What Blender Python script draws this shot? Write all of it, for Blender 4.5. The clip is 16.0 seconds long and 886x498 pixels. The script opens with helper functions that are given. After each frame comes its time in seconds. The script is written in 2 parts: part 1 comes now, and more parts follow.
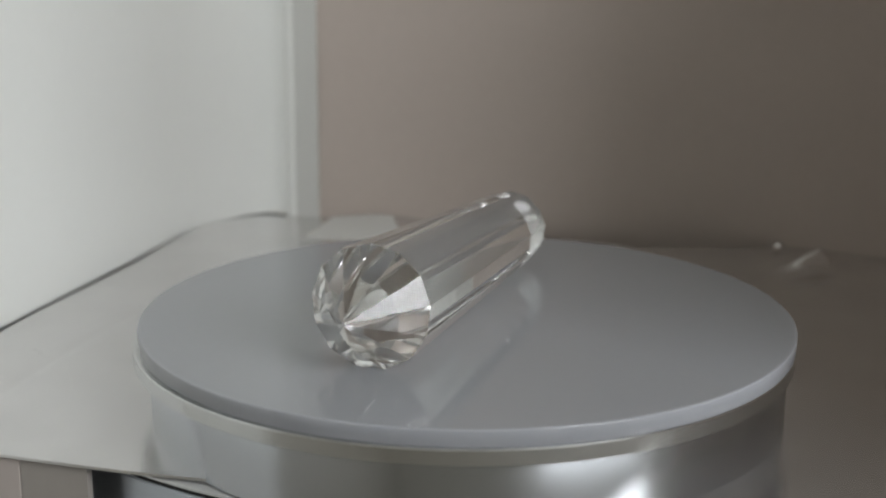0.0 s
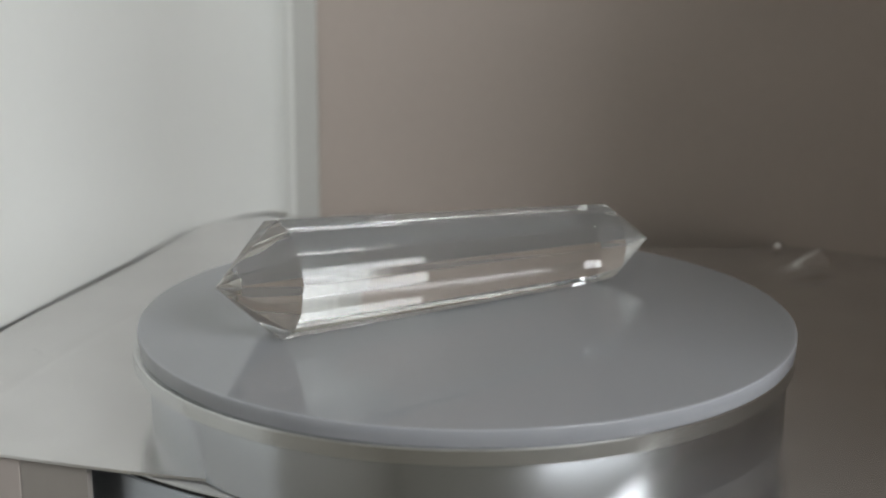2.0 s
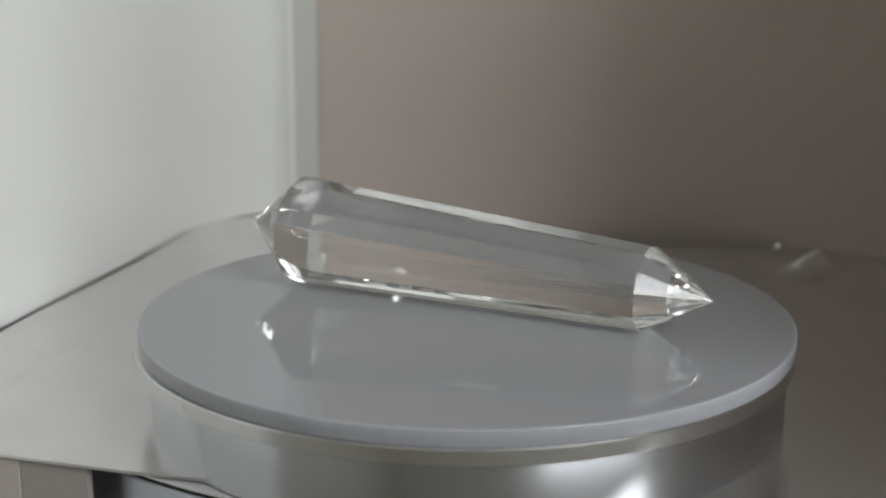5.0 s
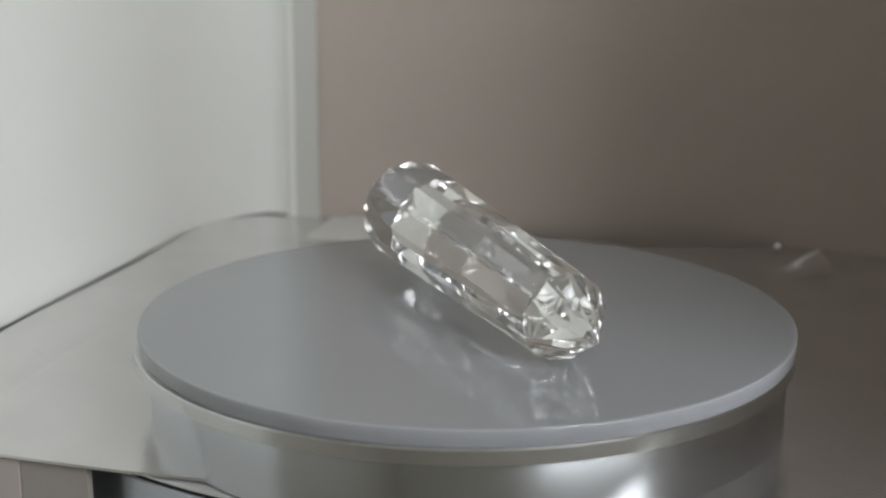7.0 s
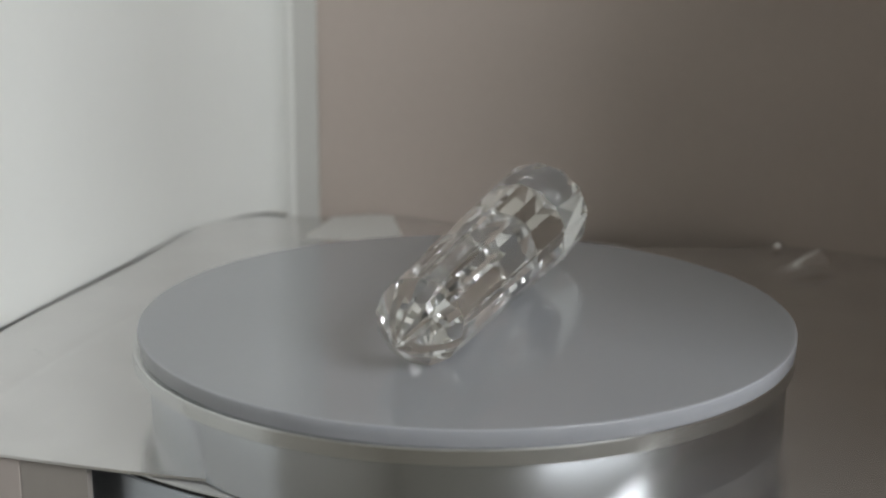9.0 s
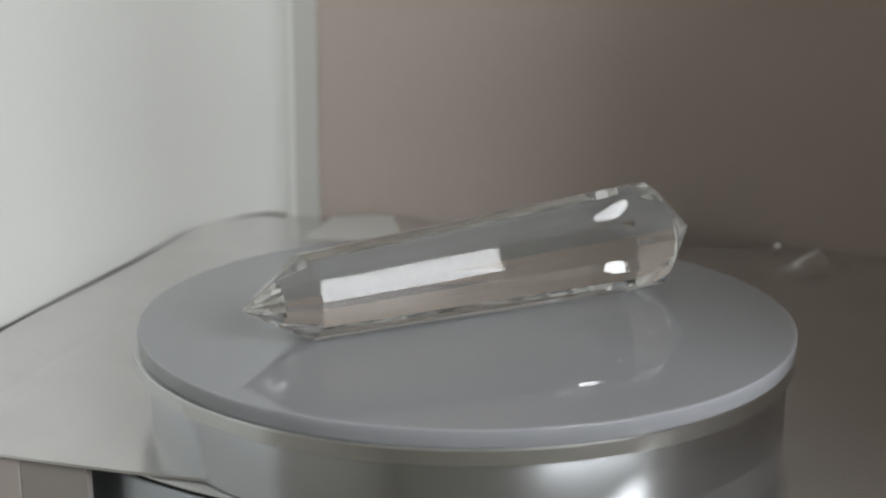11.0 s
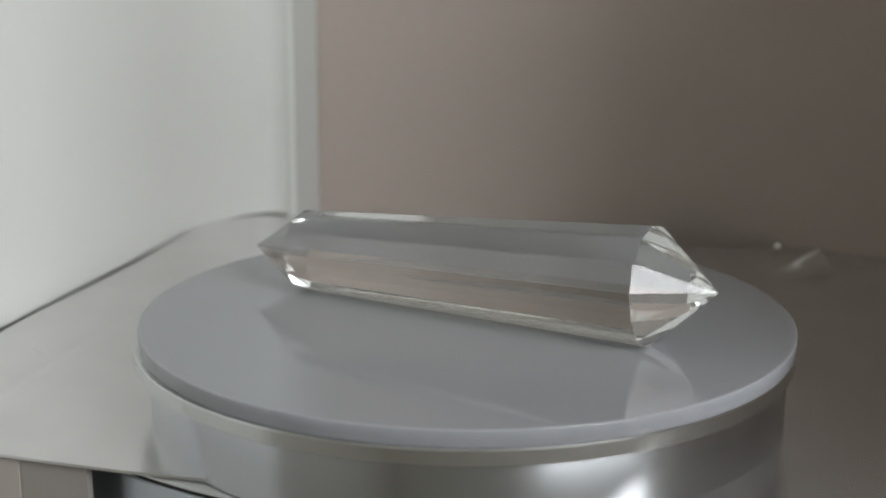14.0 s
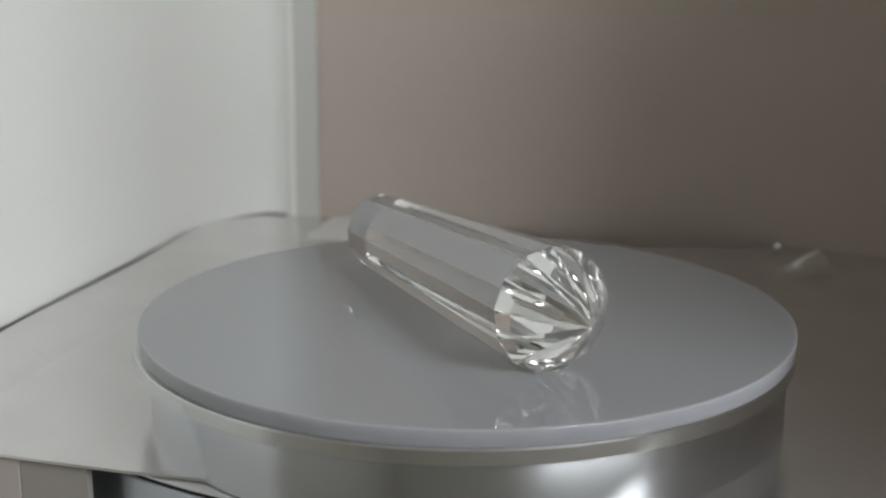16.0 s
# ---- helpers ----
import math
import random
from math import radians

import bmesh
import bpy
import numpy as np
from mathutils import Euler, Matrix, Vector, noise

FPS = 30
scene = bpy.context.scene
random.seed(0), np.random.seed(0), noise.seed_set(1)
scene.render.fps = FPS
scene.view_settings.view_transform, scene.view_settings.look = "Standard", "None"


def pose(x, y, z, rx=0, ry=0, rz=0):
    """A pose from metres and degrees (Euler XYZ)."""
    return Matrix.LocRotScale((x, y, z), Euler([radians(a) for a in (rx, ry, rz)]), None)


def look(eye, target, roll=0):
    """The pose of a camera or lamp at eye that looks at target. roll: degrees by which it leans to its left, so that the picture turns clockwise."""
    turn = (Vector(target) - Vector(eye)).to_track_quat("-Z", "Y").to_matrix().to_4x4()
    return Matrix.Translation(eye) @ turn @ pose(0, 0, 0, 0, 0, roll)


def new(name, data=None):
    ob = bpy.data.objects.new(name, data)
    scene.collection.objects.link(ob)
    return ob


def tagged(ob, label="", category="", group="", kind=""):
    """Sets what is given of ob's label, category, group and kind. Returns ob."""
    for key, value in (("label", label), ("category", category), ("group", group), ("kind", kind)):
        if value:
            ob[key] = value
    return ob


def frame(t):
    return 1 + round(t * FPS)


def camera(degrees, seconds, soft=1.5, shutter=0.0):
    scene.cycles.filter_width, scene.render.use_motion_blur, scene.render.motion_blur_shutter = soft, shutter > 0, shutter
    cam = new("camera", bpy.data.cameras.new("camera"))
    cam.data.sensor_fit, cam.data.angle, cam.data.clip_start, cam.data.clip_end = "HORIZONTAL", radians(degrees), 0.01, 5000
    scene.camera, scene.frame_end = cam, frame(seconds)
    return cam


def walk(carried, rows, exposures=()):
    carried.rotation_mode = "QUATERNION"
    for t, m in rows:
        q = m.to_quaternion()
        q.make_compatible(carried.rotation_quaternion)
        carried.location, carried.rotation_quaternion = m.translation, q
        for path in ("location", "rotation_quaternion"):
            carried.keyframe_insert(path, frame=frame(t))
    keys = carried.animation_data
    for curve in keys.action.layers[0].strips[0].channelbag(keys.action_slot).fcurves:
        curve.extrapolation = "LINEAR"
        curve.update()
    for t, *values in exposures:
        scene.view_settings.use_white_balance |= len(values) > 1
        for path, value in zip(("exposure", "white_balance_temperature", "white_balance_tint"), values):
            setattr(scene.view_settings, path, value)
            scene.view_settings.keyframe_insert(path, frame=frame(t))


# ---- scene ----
cam = camera(34.0, 16.0, soft=2.0)
cam.data.dof.use_dof, cam.data.dof.focus_distance, cam.data.dof.aperture_fstop = True, 0.298, 17.0
EYE = (0.0, -0.30125, 0.09092)
AIM = (-0.00493, -0.0114, 0.01681)
walk(cam, [(0.0, look(EYE, AIM, 0.22)), (16.0, look(EYE, AIM, 0.22))])

# ---- world and light ----
world = bpy.data.worlds.new("sky")
scene.world = world
world.use_nodes = True
sky = world.node_tree.nodes.new("ShaderNodeTexSky")
sky.sky_type, sky.sun_disc = "NISHITA", False
sky.sun_elevation, sky.sun_rotation = radians(38), radians(200)
world.node_tree.links.new(sky.outputs["Color"], world.node_tree.nodes["Background"].inputs["Color"])
world.node_tree.nodes["Background"].inputs["Strength"].default_value = 0.1

# The room is turned so that its window wall faces the heading ROOM_TURN.
ROOM_TURN = -52.0
ROOM = Matrix.Rotation(radians(ROOM_TURN), 4, "Z")
WALL_U = 0.72
WIN_V, WIN_Z = (-0.185, 0.255), (0.150, 0.730)

lamp = bpy.data.lights.new("window_daylight", "AREA")
lamp.shape, lamp.size, lamp.size_y = "RECTANGLE", WIN_V[1] - WIN_V[0], WIN_Z[1] - WIN_Z[0]
lamp.energy, lamp.color = 7.85, (0.95, 0.98, 0.998)
lamp_ob = new("window_daylight", lamp)
mid = ROOM @ Vector((WALL_U + 0.04, sum(WIN_V) / 2, sum(WIN_Z) / 2))
lamp_ob.matrix_world = look(mid, mid + ROOM @ Vector((-1, 0, 0)))
scene.view_settings.exposure = 0.0
scene.cycles.max_bounces, scene.cycles.transmission_bounces, scene.cycles.glossy_bounces = 32, 32, 16


# ---- materials ----
def material(name, base, rough, metal=0.0, grain=0.0, scale=300.0, bump=0.0, ior=1.45, spread=0.15,
             stretch=(1, 1, 1), rough_spread=0.0, stain=6.0):
    """A principled surface with a fine grain and a broad stain."""
    m = bpy.data.materials.new(name)
    m.use_nodes = True
    nt = m.node_tree
    b = nt.nodes["Principled BSDF"]
    b.inputs["Roughness"].default_value, b.inputs["Metallic"].default_value, b.inputs["IOR"].default_value = rough, metal, ior
    co = nt.nodes.new("ShaderNodeTexCoord")
    mp = nt.nodes.new("ShaderNodeMapping")
    mp.inputs["Scale"].default_value = stretch
    nt.links.new(co.outputs["Object"], mp.inputs["Vector"])
    fine, broad = nt.nodes.new("ShaderNodeTexNoise"), nt.nodes.new("ShaderNodeTexNoise")
    fine.inputs["Scale"].default_value, fine.inputs["Detail"].default_value = scale, 6
    broad.inputs["Scale"].default_value, broad.inputs["Detail"].default_value = stain, 3
    nt.links.new(mp.outputs["Vector"], fine.inputs["Vector"])
    nt.links.new(co.outputs["Object"], broad.inputs["Vector"])
    both = nt.nodes.new("ShaderNodeMath")
    both.operation = "MULTIPLY_ADD"
    both.inputs[1].default_value = grain
    nt.links.new(fine.outputs["Fac"], both.inputs[0])
    nt.links.new(broad.outputs["Fac"], both.inputs[2])
    ramp = nt.nodes.new("ShaderNodeMapRange")
    ramp.inputs["From Min"].default_value, ramp.inputs["From Max"].default_value = 0.3 + grain * 0.3, 0.7 + grain * 0.7
    ramp.inputs["To Min"].default_value, ramp.inputs["To Max"].default_value = 1 - spread, 1 + spread
    nt.links.new(both.outputs[0], ramp.inputs["Value"])
    mul = nt.nodes.new("ShaderNodeVectorMath")
    mul.operation = "SCALE"
    mul.inputs[0].default_value = base
    nt.links.new(ramp.outputs["Result"], mul.inputs["Scale"])
    nt.links.new(mul.outputs["Vector"], b.inputs["Base Color"])
    if rough_spread:
        rr = nt.nodes.new("ShaderNodeMapRange")
        rr.inputs["From Min"].default_value, rr.inputs["From Max"].default_value = 0.3, 0.7
        rr.inputs["To Min"].default_value, rr.inputs["To Max"].default_value = rough - rough_spread, rough + rough_spread
        nt.links.new(fine.outputs["Fac"], rr.inputs["Value"])
        nt.links.new(rr.outputs["Result"], b.inputs["Roughness"])
    if bump:
        bp = nt.nodes.new("ShaderNodeBump")
        bp.inputs["Strength"].default_value, bp.inputs["Distance"].default_value = bump, 0.0003
        nt.links.new(fine.outputs["Fac"], bp.inputs["Height"])
        nt.links.new(bp.outputs["Normal"], b.inputs["Normal"])
    return m


def crystal_material():
    m = bpy.data.materials.new("clear_quartz")
    m.use_nodes = True
    nt = m.node_tree
    b = nt.nodes["Principled BSDF"]
    b.inputs["Base Color"].default_value = (0.975, 0.98, 0.965, 1)
    b.inputs["Transmission Weight"].default_value = 0.99
    b.inputs["IOR"].default_value = 1.544
    b.inputs["Roughness"].default_value = 0.0
    return m


WHITE_BOARD = material("white_board", (0.73, 0.735, 0.705), 0.5, spread=0.03, grain=0.2, bump=0.05)
TRIM_WHITE = material("trim_white", (0.58, 0.575, 0.545), 0.45, spread=0.03, grain=0.2)
# Tone raised above the strip's so the bead stands out as a bright line.
BEAD_WHITE = material("bead_white", (0.74, 0.74, 0.71), 0.35, spread=0.02, grain=0.2)
TAUPE_BOARD = material("taupe_board", (0.505, 0.435, 0.388), 0.5, spread=0.05, grain=0.4, bump=0.06)
ROOM_PAINT = material("room_paint", (0.83, 0.81, 0.755), 0.7, spread=0.05, grain=0.3, scale=80, stain=1.5)
ROOM_FLOOR = material("room_floor", (0.74, 0.71, 0.67), 0.45, spread=0.25, grain=0.5, scale=30, stretch=(1, 8, 1), stain=2)
CEILING_PAINT = material("ceiling_paint", (0.85, 0.84, 0.81), 0.8, spread=0.04, grain=0.3, scale=80, stain=1.5)
SILVER_SHEET = material("silver_sheet", (0.735, 0.725, 0.72), 0.21, metal=0.93, spread=0.09, grain=0.3, scale=120, rough_spread=0.012, stain=22)
ALUMINIUM = material("turned_aluminium", (0.50, 0.515, 0.535), 0.25, metal=1.0, spread=0.02, grain=0.3, scale=160, stretch=(0.02, 0.02, 1))
FROSTED = material("frosted_acrylic", (0.312, 0.318, 0.338), 0.04, ior=1.8, spread=0.03, grain=0.3, scale=500)
milky = FROSTED.node_tree.nodes["Principled BSDF"].inputs
milky["Subsurface Weight"].default_value, milky["Subsurface Scale"].default_value = 0.7, 0.003
milky["Subsurface Radius"].default_value = (1.0, 1.0, 1.0)
RIM_METAL = material("satin_rim", (0.64, 0.645, 0.64), 0.26, metal=1.0, spread=0.04, grain=0.4, scale=400)
DARK_STEEL = material("dark_steel", (0.50, 0.53, 0.57), 0.42, metal=0.9, spread=0.08, grain=0.5, scale=700, stretch=(0.02, 0.02, 1))
BLACK_RUBBER = material("black_rubber", (0.015, 0.015, 0.016), 0.6, spread=0.1)
PLATE = material("satin_plate", (0.62, 0.62, 0.61), 0.35, metal=0.6, spread=0.04, grain=0.4, scale=300)
# Taupe board again, in a tone between the walls and the plinth.
TAUPE_MID = material("taupe_mid", (0.40, 0.352, 0.325), 0.5, spread=0.05, grain=0.4, bump=0.06)
# The same taupe board in its darkest tone, below the deck.
TAUPE_DARK = material("taupe_dark", (0.28, 0.255, 0.232), 0.5, spread=0.05, grain=0.4, bump=0.06)
PATCH_WHITE = material("patch_white", (0.66, 0.655, 0.63), 0.6, spread=0.04, grain=0.4, scale=250, bump=0.1)
LINT_GREY = material("lint_grey", (0.25, 0.24, 0.23), 0.9)
QUARTZ = crystal_material()


def turned(m, aniso):
    """Grooves that run round the upright axis spread the gloss up and down."""
    nt = m.node_tree
    tan = nt.nodes.new("ShaderNodeTangent")
    tan.direction_type, tan.axis = "RADIAL", "Z"
    b = nt.nodes["Principled BSDF"]
    b.inputs["Anisotropic"].default_value, b.inputs["Anisotropic Rotation"].default_value = aniso, 0.25
    nt.links.new(tan.outputs["Tangent"], b.inputs["Tangent"])


turned(RIM_METAL, 0.5)
turned(ALUMINIUM, 0.74)
turned(DARK_STEEL, 0.9)


# ---- helpers of this scene ----
def part(name, bm, mat, parent=None, label="", smooth=None):
    me = bpy.data.meshes.new(name)
    bmesh.ops.recalc_face_normals(bm, faces=bm.faces)
    if smooth is not None:
        for f in bm.faces:
            f.smooth = True
        for e in bm.edges:
            if len(e.link_faces) == 2 and e.calc_face_angle(0) > radians(smooth):
                e.smooth = False
    bm.to_mesh(me)
    bm.free()
    me.materials.append(mat)
    ob = new(name, me)
    ob.parent = parent
    if label:
        tagged(ob, label)
    return ob


def box_mesh(lo, hi, m=None, bevel=0.0):
    bm = bmesh.new()
    bmesh.ops.create_cube(bm, size=1.0)
    for v in bm.verts:
        v.co = Vector([(a + b) / 2 + (b - a) * c for a, b, c in zip(lo, hi, v.co)])
    if bevel:
        bmesh.ops.bevel(bm, geom=list(bm.edges), offset=bevel, segments=2, affect="EDGES", profile=0.5)
    if m is not None:
        bm.transform(m)
    return bm


def lathe(profile, n=160, centre=(0, 0)):
    """A solid of revolution from (radius, z) pairs."""
    bm = bmesh.new()
    rings = []
    for r, z in profile:
        if r < 1e-6:
            rings.append([bm.verts.new((centre[0], centre[1], z))])
        else:
            rings.append([bm.verts.new((centre[0] + r * math.cos(2 * math.pi * k / n), centre[1] + r * math.sin(2 * math.pi * k / n), z)) for k in range(n)])
    for a, b in zip(rings, rings[1:]):
        for k in range(n):
            j = (k + 1) % n
            if len(a) == 1 and len(b) > 1:
                bm.faces.new((a[0], b[k], b[j]))
            elif len(b) == 1 and len(a) > 1:
                bm.faces.new((a[k], b[0], a[j]))
            else:
                bm.faces.new((a[k], b[k], b[j], a[j]))
    return bm


# ---- room shell ----
def build_room():
    u0, u1, v0, v1, z0, z1, th = -1.3, WALL_U, -1.2, 1.1, -0.85, 1.15, 0.12
    def shell(name, lo, hi, mat, label):
        tagged(part(name, box_mesh(lo, hi, ROOM), mat), label, kind="structure")
    shell("floor", (u0 - th, v0 - th, z0 - th), (u1 + th, v1 + th, z0), ROOM_FLOOR, "pale wooden floor of the room")
    shell("ceiling", (u0 - th, v0 - th, z1), (u1 + th, v1 + th, z1 + th), CEILING_PAINT, "plain pale painted ceiling of the room")
    shell("wall_west", (u0 - th, v0 - th, z0), (u0, v1 + th, z1), ROOM_PAINT, "plain pale painted room wall")
    shell("wall_south", (u0, v0 - th, z0), (u1, v0, z1), ROOM_PAINT, "plain pale painted room wall")
    shell("wall_north", (u0, v1, z0), (u1, v1 + th, z1), ROOM_PAINT, "plain pale painted room wall")
    bm = bmesh.new()
    for lo, hi in (((u1, v0 - th, z0), (u1 + th, WIN_V[0], z1)), ((u1, WIN_V[1], z0), (u1 + th, v1 + th, z1)),
                   ((u1, WIN_V[0], z0), (u1 + th, WIN_V[1], WIN_Z[0])), ((u1, WIN_V[0], WIN_Z[1]), (u1 + th, WIN_V[1], z1))):
        piece = box_mesh(lo, hi, ROOM)
        me = bpy.data.meshes.new("piece")
        piece.to_mesh(me)
        piece.free()
        bm.from_mesh(me)
        bpy.data.meshes.remove(me)
    tagged(part("wall_east", bm, ROOM_PAINT), "pale painted room wall with a window opening", kind="structure")


# ---- display nook: its axes run along and across its back wall ----
NOOK = Matrix.Rotation(radians(-15.18), 4, "Z")
LEFT, BACK, RIGHT, FRONT = -0.1258, 0.1585, 0.141, -0.0581
DECK = -0.0196
TOP = 0.13
SIDE_TOP = 0.19


def build_nook():
    # white side board, with a rounded turn into the back wall
    r, th = 0.044, 0.006
    line = [(LEFT, -0.16)] + [(LEFT + 0.019 - 0.019 * math.cos(a), BACK - 0.0013 - r + r * math.sin(a)) for a in np.linspace(0, math.pi / 2, 25)] + [(-0.1064, BACK - 0.0013)]
    outer = [(LEFT - th, -0.16), (LEFT - th, BACK + th), (-0.1064, BACK + th)]
    bm = bmesh.new()
    low = [bm.verts.new((x, y, DECK + 0.0001)) for x, y in line + outer[::-1]]
    f = bm.faces.new(low)
    up = bmesh.ops.extrude_face_region(bm, geom=[f])
    bmesh.ops.translate(bm, verts=[v for v in up["geom"] if isinstance(v, bmesh.types.BMVert)], vec=(0, 0, TOP - DECK - 0.0001))
    bm.transform(NOOK)
    tagged(part("wall_left", bm, WHITE_BOARD, smooth=30), "smooth white side board of the display nook", kind="structure")
    # Unseen board, added so the slit under the side board stays dark.
    tagged(part("gap_board", box_mesh((LEFT - th - 0.006, -0.16, -0.85), (LEFT - th - 0.0005, BACK + th, 0.02), NOOK), TRIM_WHITE),
           "white board added behind the foot of the side board to darken the gap", kind="structure")
    tagged(part("trim", box_mesh((-0.1028, BACK - 0.0012, DECK - 0.004), (-0.0947, BACK + th, TOP), NOOK), TRIM_WHITE),
           "narrow white corner strip against the taupe wall", kind="structure")
    bm = bmesh.new()
    c, w = -0.1046, 0.0018
    low = [bm.verts.new((c + w * math.cos(a), BACK - 0.0012 - 0.00035 * (0.5 - 0.5 * math.cos(2 * a)), DECK - 0.004)) for a in np.linspace(0, math.pi, 17)]
    low += [bm.verts.new((c - w, BACK + th, DECK - 0.004)), bm.verts.new((c + w, BACK + th, DECK - 0.004))]
    f = bm.faces.new(low)
    up = bmesh.ops.extrude_face_region(bm, geom=[f])
    bmesh.ops.translate(bm, verts=[v for v in up["geom"] if isinstance(v, bmesh.types.BMVert)], vec=(0, 0, TOP - DECK + 0.004))
    bm.transform(NOOK)
    tagged(part("bead", bm, BEAD_WHITE, smooth=40), "thin rounded white bead beside the corner strip", kind="structure")
    tagged(part("wall_back", box_mesh((-0.0947, BACK, -0.85), (RIGHT + 0.006, BACK + th, TOP), NOOK), TAUPE_BOARD),
           "plain taupe back wall of the display nook", kind="structure")
    # Out of view: added to block window light, so the walls darken gradually.
    tagged(part("shading_wall", box_mesh((RIGHT, -0.050, -0.85), (RIGHT + th, BACK, SIDE_TOP), NOOK), TAUPE_BOARD),
           "unseen taupe side wall added to shade the display nook", kind="structure")


def knob(x, y, cx, cy, height, width):
    """A round dent pressed up into the sheet."""
    return height * math.exp(-((x - cx) ** 2 + (y - cy) ** 2) / width ** 2)


def pleat(x, y, a, b, height, width):
    """A pinched fold whose crest climbs from a to b and ends short."""
    p, a, b = Vector((x, y)), Vector(a), Vector(b)
    along = (b - a).normalized()
    k = (p - a).dot(along) / (b - a).length
    off = (p - a).dot(Vector((along.y, -along.x)))
    rise = max(0.0, min(1.0, k)) * math.exp(-(max(0.0, k - 1.0) / 0.4) ** 2)
    return height * rise * math.exp(-(off / width) ** 2)


def sheet_height(x, y):
    k = max(0.0, min(1.0, (y - 0.07) / 0.07))
    k = k * k * (3 - 2 * k)
    z = k * 0.0005 * (math.sin(61 * x + 35 * y) + 0.6 * math.sin(133 * x - 20 * y + 1.7))
    z += 0.00030 * math.sin(58 * x + 71 * y + 0.5) + 0.00015 * math.sin(104 * x - 63 * y)
    side = max(0.0, min(1.0, (-0.035 - x) / 0.03))
    z += 0.0003 * k * side * math.cos(2 * math.pi * (x + 0.120) / 0.055)
    # a pressed crease along the side board
    z -= 0.0003 * math.exp(-((x + 0.0997) / 0.0016) ** 2) * max(0.0, min(1.0, (0.06 - y) / 0.05))
    z += pleat(x, y, (0.0540, 0.1195), (0.0700, 0.1335), 0.0058, 0.0038)
    z += knob(x, y, 0.0575, 0.1535, 0.0024, 0.0024)
    z += knob(x, y, 0.0218, 0.1405, 0.0010, 0.0018)
    return z


def build_deck():
    """The silver sheet that covers the deck, wavy and folded towards the walls."""
    x0, x1, y0, y1 = LEFT + 0.0016, RIGHT - 0.0005, FRONT, BACK - 0.0005
    xs = [*np.linspace(x0, 0.046, 230)[:-1], *np.linspace(0.046, 0.078, 110)[:-1], *np.linspace(0.078, x1, 60)]
    ys = [*np.linspace(y0, 0.112, 170)[:-1], *np.linspace(0.112, y1, 130)]
    bm = bmesh.new()
    grid = []
    for fy in ys:
        row = []
        for x in xs:
            cut = 0.0125 * math.exp(-((x - 0.017) / 0.034) ** 4)
            y = y0 + (y1 - cut - y0) * (fy - y0) / (y1 - y0)
            row.append(bm.verts.new((x, y, DECK + sheet_height(x, y))))
        grid.append(row)
    for lo, hi in zip(grid, grid[1:]):
        for i in range(len(xs) - 1):
            bm.faces.new((lo[i], lo[i + 1], hi[i + 1], hi[i]))
    up = bmesh.ops.extrude_face_region(bm, geom=list(bm.faces))
    bmesh.ops.translate(bm, verts=[v for v in up["geom"] if isinstance(v, bmesh.types.BMVert)], vec=(0, 0, -0.0006))
    bm.transform(NOOK)
    tagged(part("silver_sheet", bm, SILVER_SHEET, smooth=40), "glossy silver sheet covering the deck, slightly wavy", "sheet")
    # plinth under the deck, clear of the round drive
    plinth = new("plinth")
    tagged(plinth, "taupe board plinth carrying the silver sheet", "plinth")
    part("front_board", box_mesh((-0.0758, FRONT + 0.0010, -0.85), (-0.0611, FRONT + 0.0030, DECK - 0.0013), NOOK), TAUPE_DARK, plinth)
    part("back_board", box_mesh((LEFT, 0.1, -0.85), (RIGHT, 0.106, DECK - 0.003), NOOK), TAUPE_DARK, plinth)
    part("corner_post", box_mesh((LEFT, FRONT + 0.0009, -0.85), (-0.0760, FRONT + 0.0040, DECK - 0.0013), NOOK, 0.0002), TAUPE_MID, plinth)


# ---- turntable ----
def build_turntable():
    base = tagged(new("turntable"), "round motor turntable with frosted acrylic top on aluminium", "turntable")
    hub, top = (0.0, 0.046), DECK - 0.0011
    part("drum", lathe([(0, -0.85), (0.1070, -0.85), (0.1070, top - 0.0022), (0.1067, top - 0.0019), (0, top - 0.0019)], centre=hub), DARK_STEEL, base, "dark brushed steel drum", smooth=35)
    part("rim_ring", lathe([(0, top - 0.00188), (0.1066, top - 0.00188), (0.1068, top - 0.0017), (0.1068, top - 0.0010), (0.1066, top - 0.00082), (0, top - 0.00082)], centre=hub), BLACK_RUBBER, base, "black rubber rim ring", smooth=35)
    part("top_plate", lathe([(0, top - 0.0008), (0.1072, top - 0.0008), (0.1075, top - 0.0006), (0.1075, top - 0.0002), (0.1072, top), (0, top)], centre=hub), PLATE, base, "aluminium top plate", smooth=35)
    part("pedestal", lathe([(0, top + 0.0002), (0.0678, top + 0.0002), (0.0681, top + 0.0005), (0.0681, -0.0077), (0.0677, -0.0069), (0, -0.0069)], centre=(0.0003, 0)), ALUMINIUM, base, "turned aluminium pedestal", smooth=35)
    platter = part("platter", lathe([(0, -0.0033), (0.0699, -0.0033), (0.0700, -0.0031), (0.0700, -0.00025), (0.06993, -0.00007), (0.06975, 0.0), (0.0692, 0.0), (0, 0.0)], 220), FROSTED, base, "frosted blue-grey acrylic top disc", smooth=35)
    part("lower_disc", lathe([(0, -0.0066), (0.0703, -0.0066), (0.0705, -0.0064), (0.0705, -0.0036), (0.0703, -0.0034), (0.0698, -0.00335), (0, -0.00335)], 220, (-0.0006, 0)), RIM_METAL, base, "satin metal disc with broken edges", smooth=25)
    return platter


# ---- crystal ----
SIDES = 13
FOOT_A, FOOT_B, OFFSET = 0.04477, -0.03961, -0.00355
IN_A, IN_B = 0.01204, 0.00878
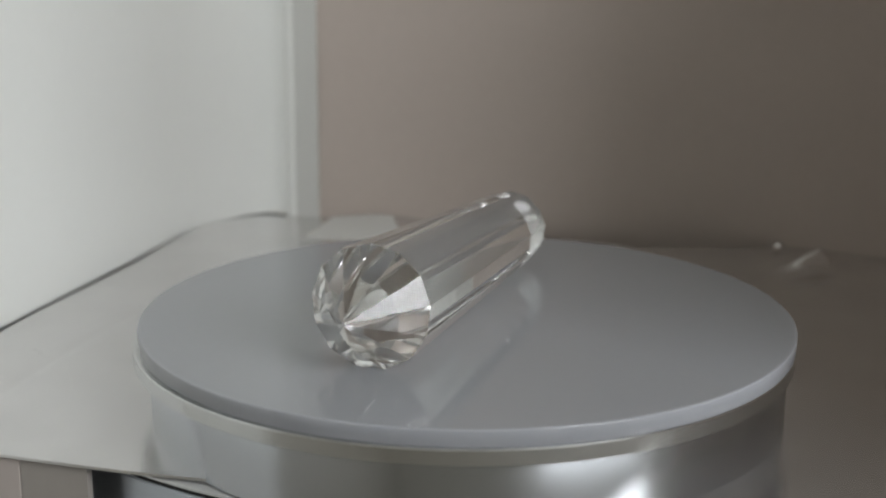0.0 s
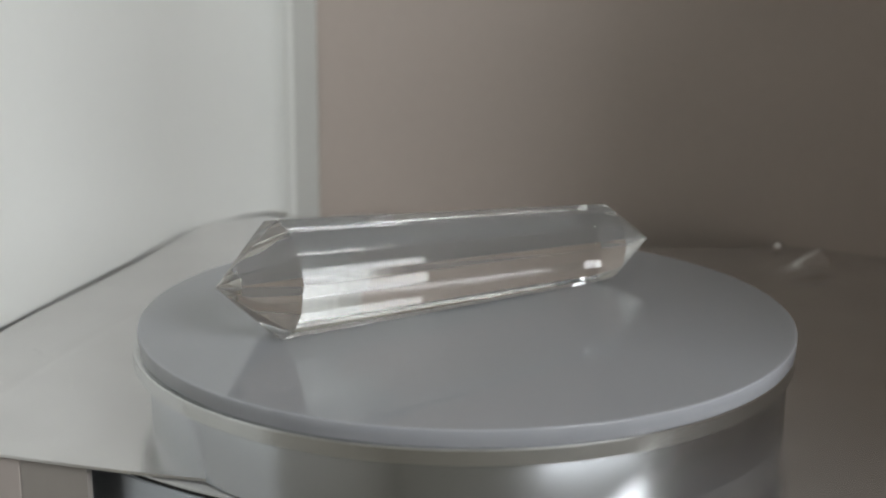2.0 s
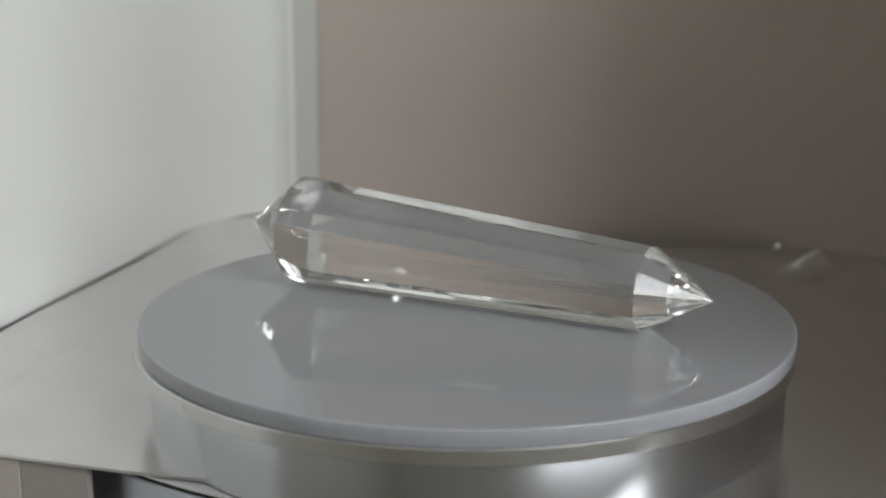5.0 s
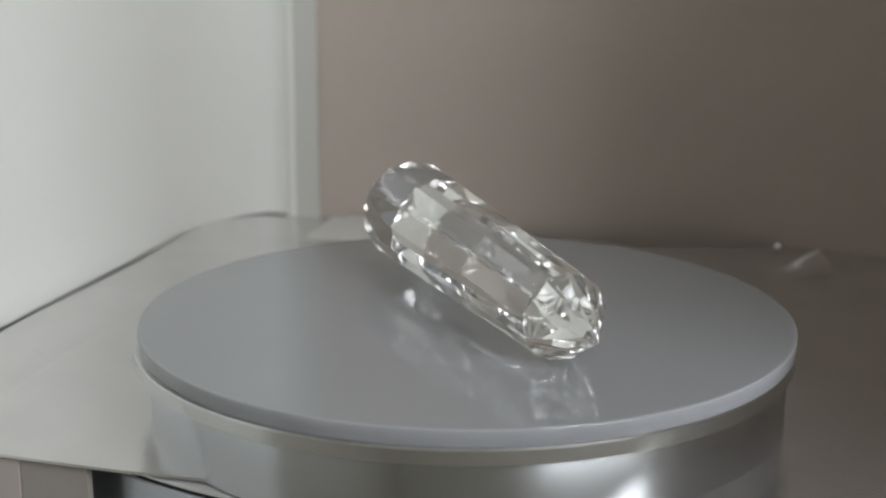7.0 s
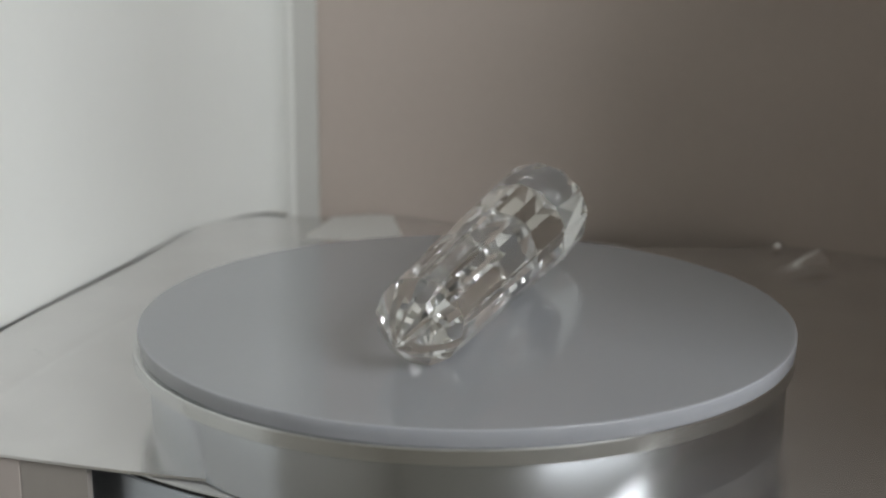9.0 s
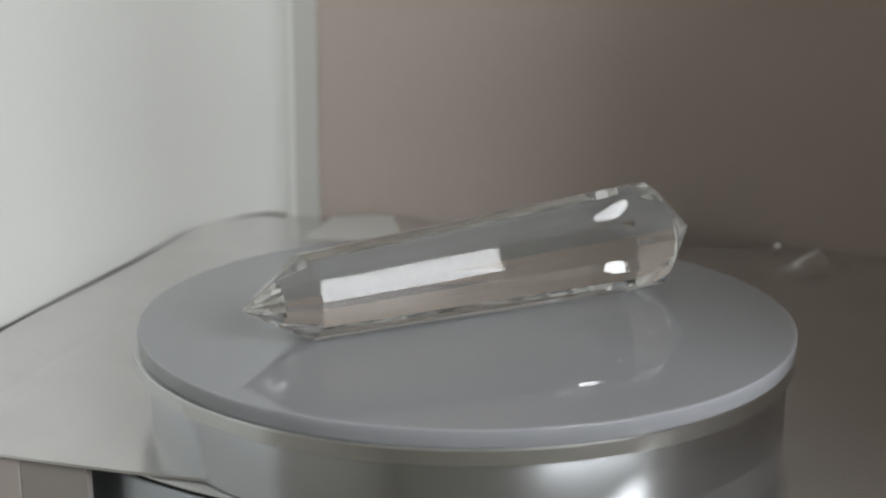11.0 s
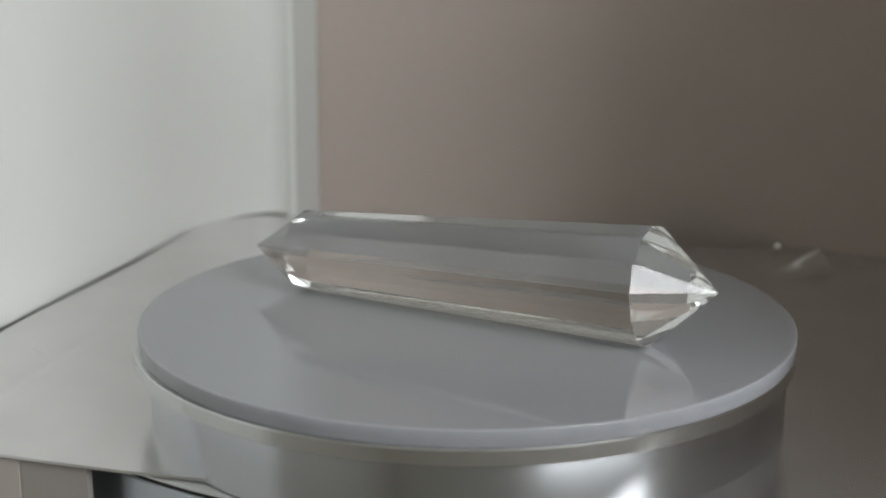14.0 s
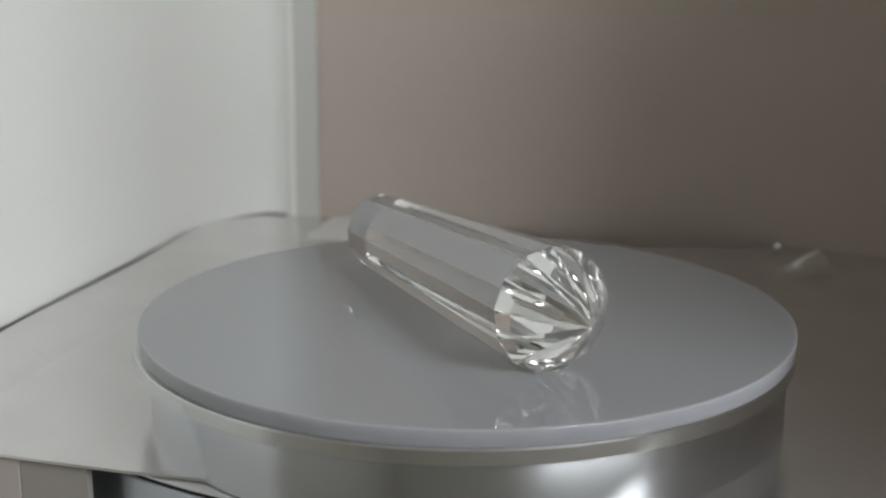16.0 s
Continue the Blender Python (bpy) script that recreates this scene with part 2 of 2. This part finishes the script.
TIP_A, TIP_B = (0.05785, 0.00065, 0.01242), (-0.05408, -0.00024, 0.00782)


def build_crystal():
    """A thirteen-sided double-pointed wand lying on one of its facets; its long axis runs along x.
    The shaft and the two points meet at the ground rings, edge to edge, so that together they close one solid."""
    lean = math.atan2(IN_A - IN_B, FOOT_A - FOOT_B)
    k = 1 / math.cos(math.pi / SIDES)
    up, side = Vector((-math.sin(lean), 0, math.cos(lean))), Vector((0, 1, 0))
    bm = bmesh.new()
    def ring(foot, inner):
        c = Vector((foot, 0, 0)) + up * inner
        out = []
        for j in range(SIDES):
            a = -math.pi / 2 + (j + 0.5) * 2 * math.pi / SIDES
            out.append(bm.verts.new(c + k * inner * (math.cos(a) * side + math.sin(a) * up)))
        return out
    a, b = ring(FOOT_A, IN_A), ring(FOOT_B, IN_B)
    ta, tb = bm.verts.new(TIP_A), bm.verts.new(TIP_B)
    for j in range(SIDES):
        n = (j + 1) % SIDES
        bm.faces.new((a[j], a[n], b[n], b[j]))
        bm.faces.new((a[n], a[j], ta))
        bm.faces.new((b[j], b[n], tb))
    bmesh.ops.recalc_face_normals(bm, faces=bm.faces)
    # the ground edges are broken by a hair's width, which catches the light
    bmesh.ops.bevel(bm, geom=list(bm.edges), offset=0.00003, segments=1, affect="EDGES", profile=0.5)
    bmesh.ops.translate(bm, verts=bm.verts, vec=(0, OFFSET, 0.00005))
    wand = tagged(new("crystal_wand"), "clear faceted quartz wand with two points, lying on the disc", "crystal")
    for name, lo, hi, label in (("shaft", FOOT_B - 0.0001, FOOT_A + 0.0001, ""), ("wide_point", FOOT_A + 0.0001, 1, "blunt wide faceted point"),
                                ("narrow_point", -1, FOOT_B - 0.0001, "slender narrow faceted point")):
        piece = bm.copy()
        def inside(f):
            m = f.calc_center_median()
            return lo < m.x + m.z * math.tan(lean) < hi
        bmesh.ops.delete(piece, geom=[f for f in piece.faces if not inside(f)], context="FACES")
        me = bpy.data.meshes.new(name)
        piece.to_mesh(me)
        piece.free()
        me.materials.append(QUARTZ)
        ob = new(name, me)
        ob.parent = wand
        if label:
            tagged(ob, label)
    bm.free()
    return wand


def build_lint():
    """Single specks and fibres of dust on the sheet."""
    rng = random.Random(4)
    bm = bmesh.new()
    spots = [(-0.1035, 0.0285), (-0.1022, 0.0262)]
    for x, y in spots:
        n = rng.randint(2, 4)
        a = rng.uniform(0, 6.28)
        px, py = x, y
        for _ in range(n):
            a += rng.uniform(-0.6, 0.6)
            q = box_mesh((0, -0.00004, 0), (0.0004, 0.00004, 0.00008), Matrix.Translation((px, py, DECK + sheet_height(*(NOOK.inverted() @ Vector((x, y, 0))).xy) + 0.00005)) @ Matrix.Rotation(a, 4, "Z"))
            me = bpy.data.meshes.new("fibre")
            q.to_mesh(me)
            q.free()
            bm.from_mesh(me)
            bpy.data.meshes.remove(me)
            px, py = px + 0.0005 * math.cos(a), py + 0.0005 * math.sin(a)
    tagged(part("lint", bm, LINT_GREY), "grey specks of lint on the silver sheet", "lint", kind="stuff")


def build_patch():
    """Added pale piece for a bright patch against the back wall, wider in front."""
    bm = bmesh.new()
    nx, ny = 8, 24
    y0, y1 = 0.126, BACK - 0.0012
    rows = []
    for j in range(ny + 1):
        y = y0 + (y1 - y0) * j / ny
        x0, x1 = -0.0885 - 0.0012 * j / ny, -0.0540 - 0.0145 * j / ny
        line = [x0 + (x1 - x0) * i / nx for i in range(nx + 1)]
        rows.append([bm.verts.new((x, y, DECK + sheet_height(x, y) + 0.00025)) for x in line])
    for a, b in zip(rows, rows[1:]):
        for i in range(nx):
            bm.faces.new((a[i], a[i + 1], b[i + 1], b[i]))
    up = bmesh.ops.extrude_face_region(bm, geom=list(bm.faces))
    bmesh.ops.translate(bm, verts=[v for v in up["geom"] if isinstance(v, bmesh.types.BMVert)], vec=(0, 0, -0.0002))
    bm.transform(NOOK)
    tagged(part("bright_patch", bm, PATCH_WHITE, smooth=40), "added pale piece standing in for a bright patch on the silver sheet", "paper")


build_room()
build_nook()
build_deck()
build_patch()
build_lint()
PLATTER = build_turntable()
CRYSTAL = build_crystal()


# ---- what moves ----
def heading(t):
    """Degrees of the crystal's wide end, seen from above: the motor turns a little unevenly."""
    return -107.955 - 19.971 * t + float(np.interp(t, DRIFT_T, DRIFT))


DRIFT_T = (0, 0.7, 1.5, 2.5, 4.0, 6.4, 7.0, 8.0, 9.0, 11.5, 12.5, 13.5, 14.5, 15.2, 16.0)
DRIFT = (-1.85, -0.93, 0.85, 2.24, 2.27, 0.56, 0.49, 0.12, -0.43, -2.62, -2.39, -1.68, -0.79, 0.92, 3.22)


def motions():
    times = [0.5 * k for k in range(33)]
    rows = [(t, pose(0.00014, 0.00277, 0, 0, 0, heading(t))) for t in times]
    walk(CRYSTAL, rows)
    walk(PLATTER, [(t, pose(0, 0, 0, 0, 0, heading(t))) for t in times])


motions()
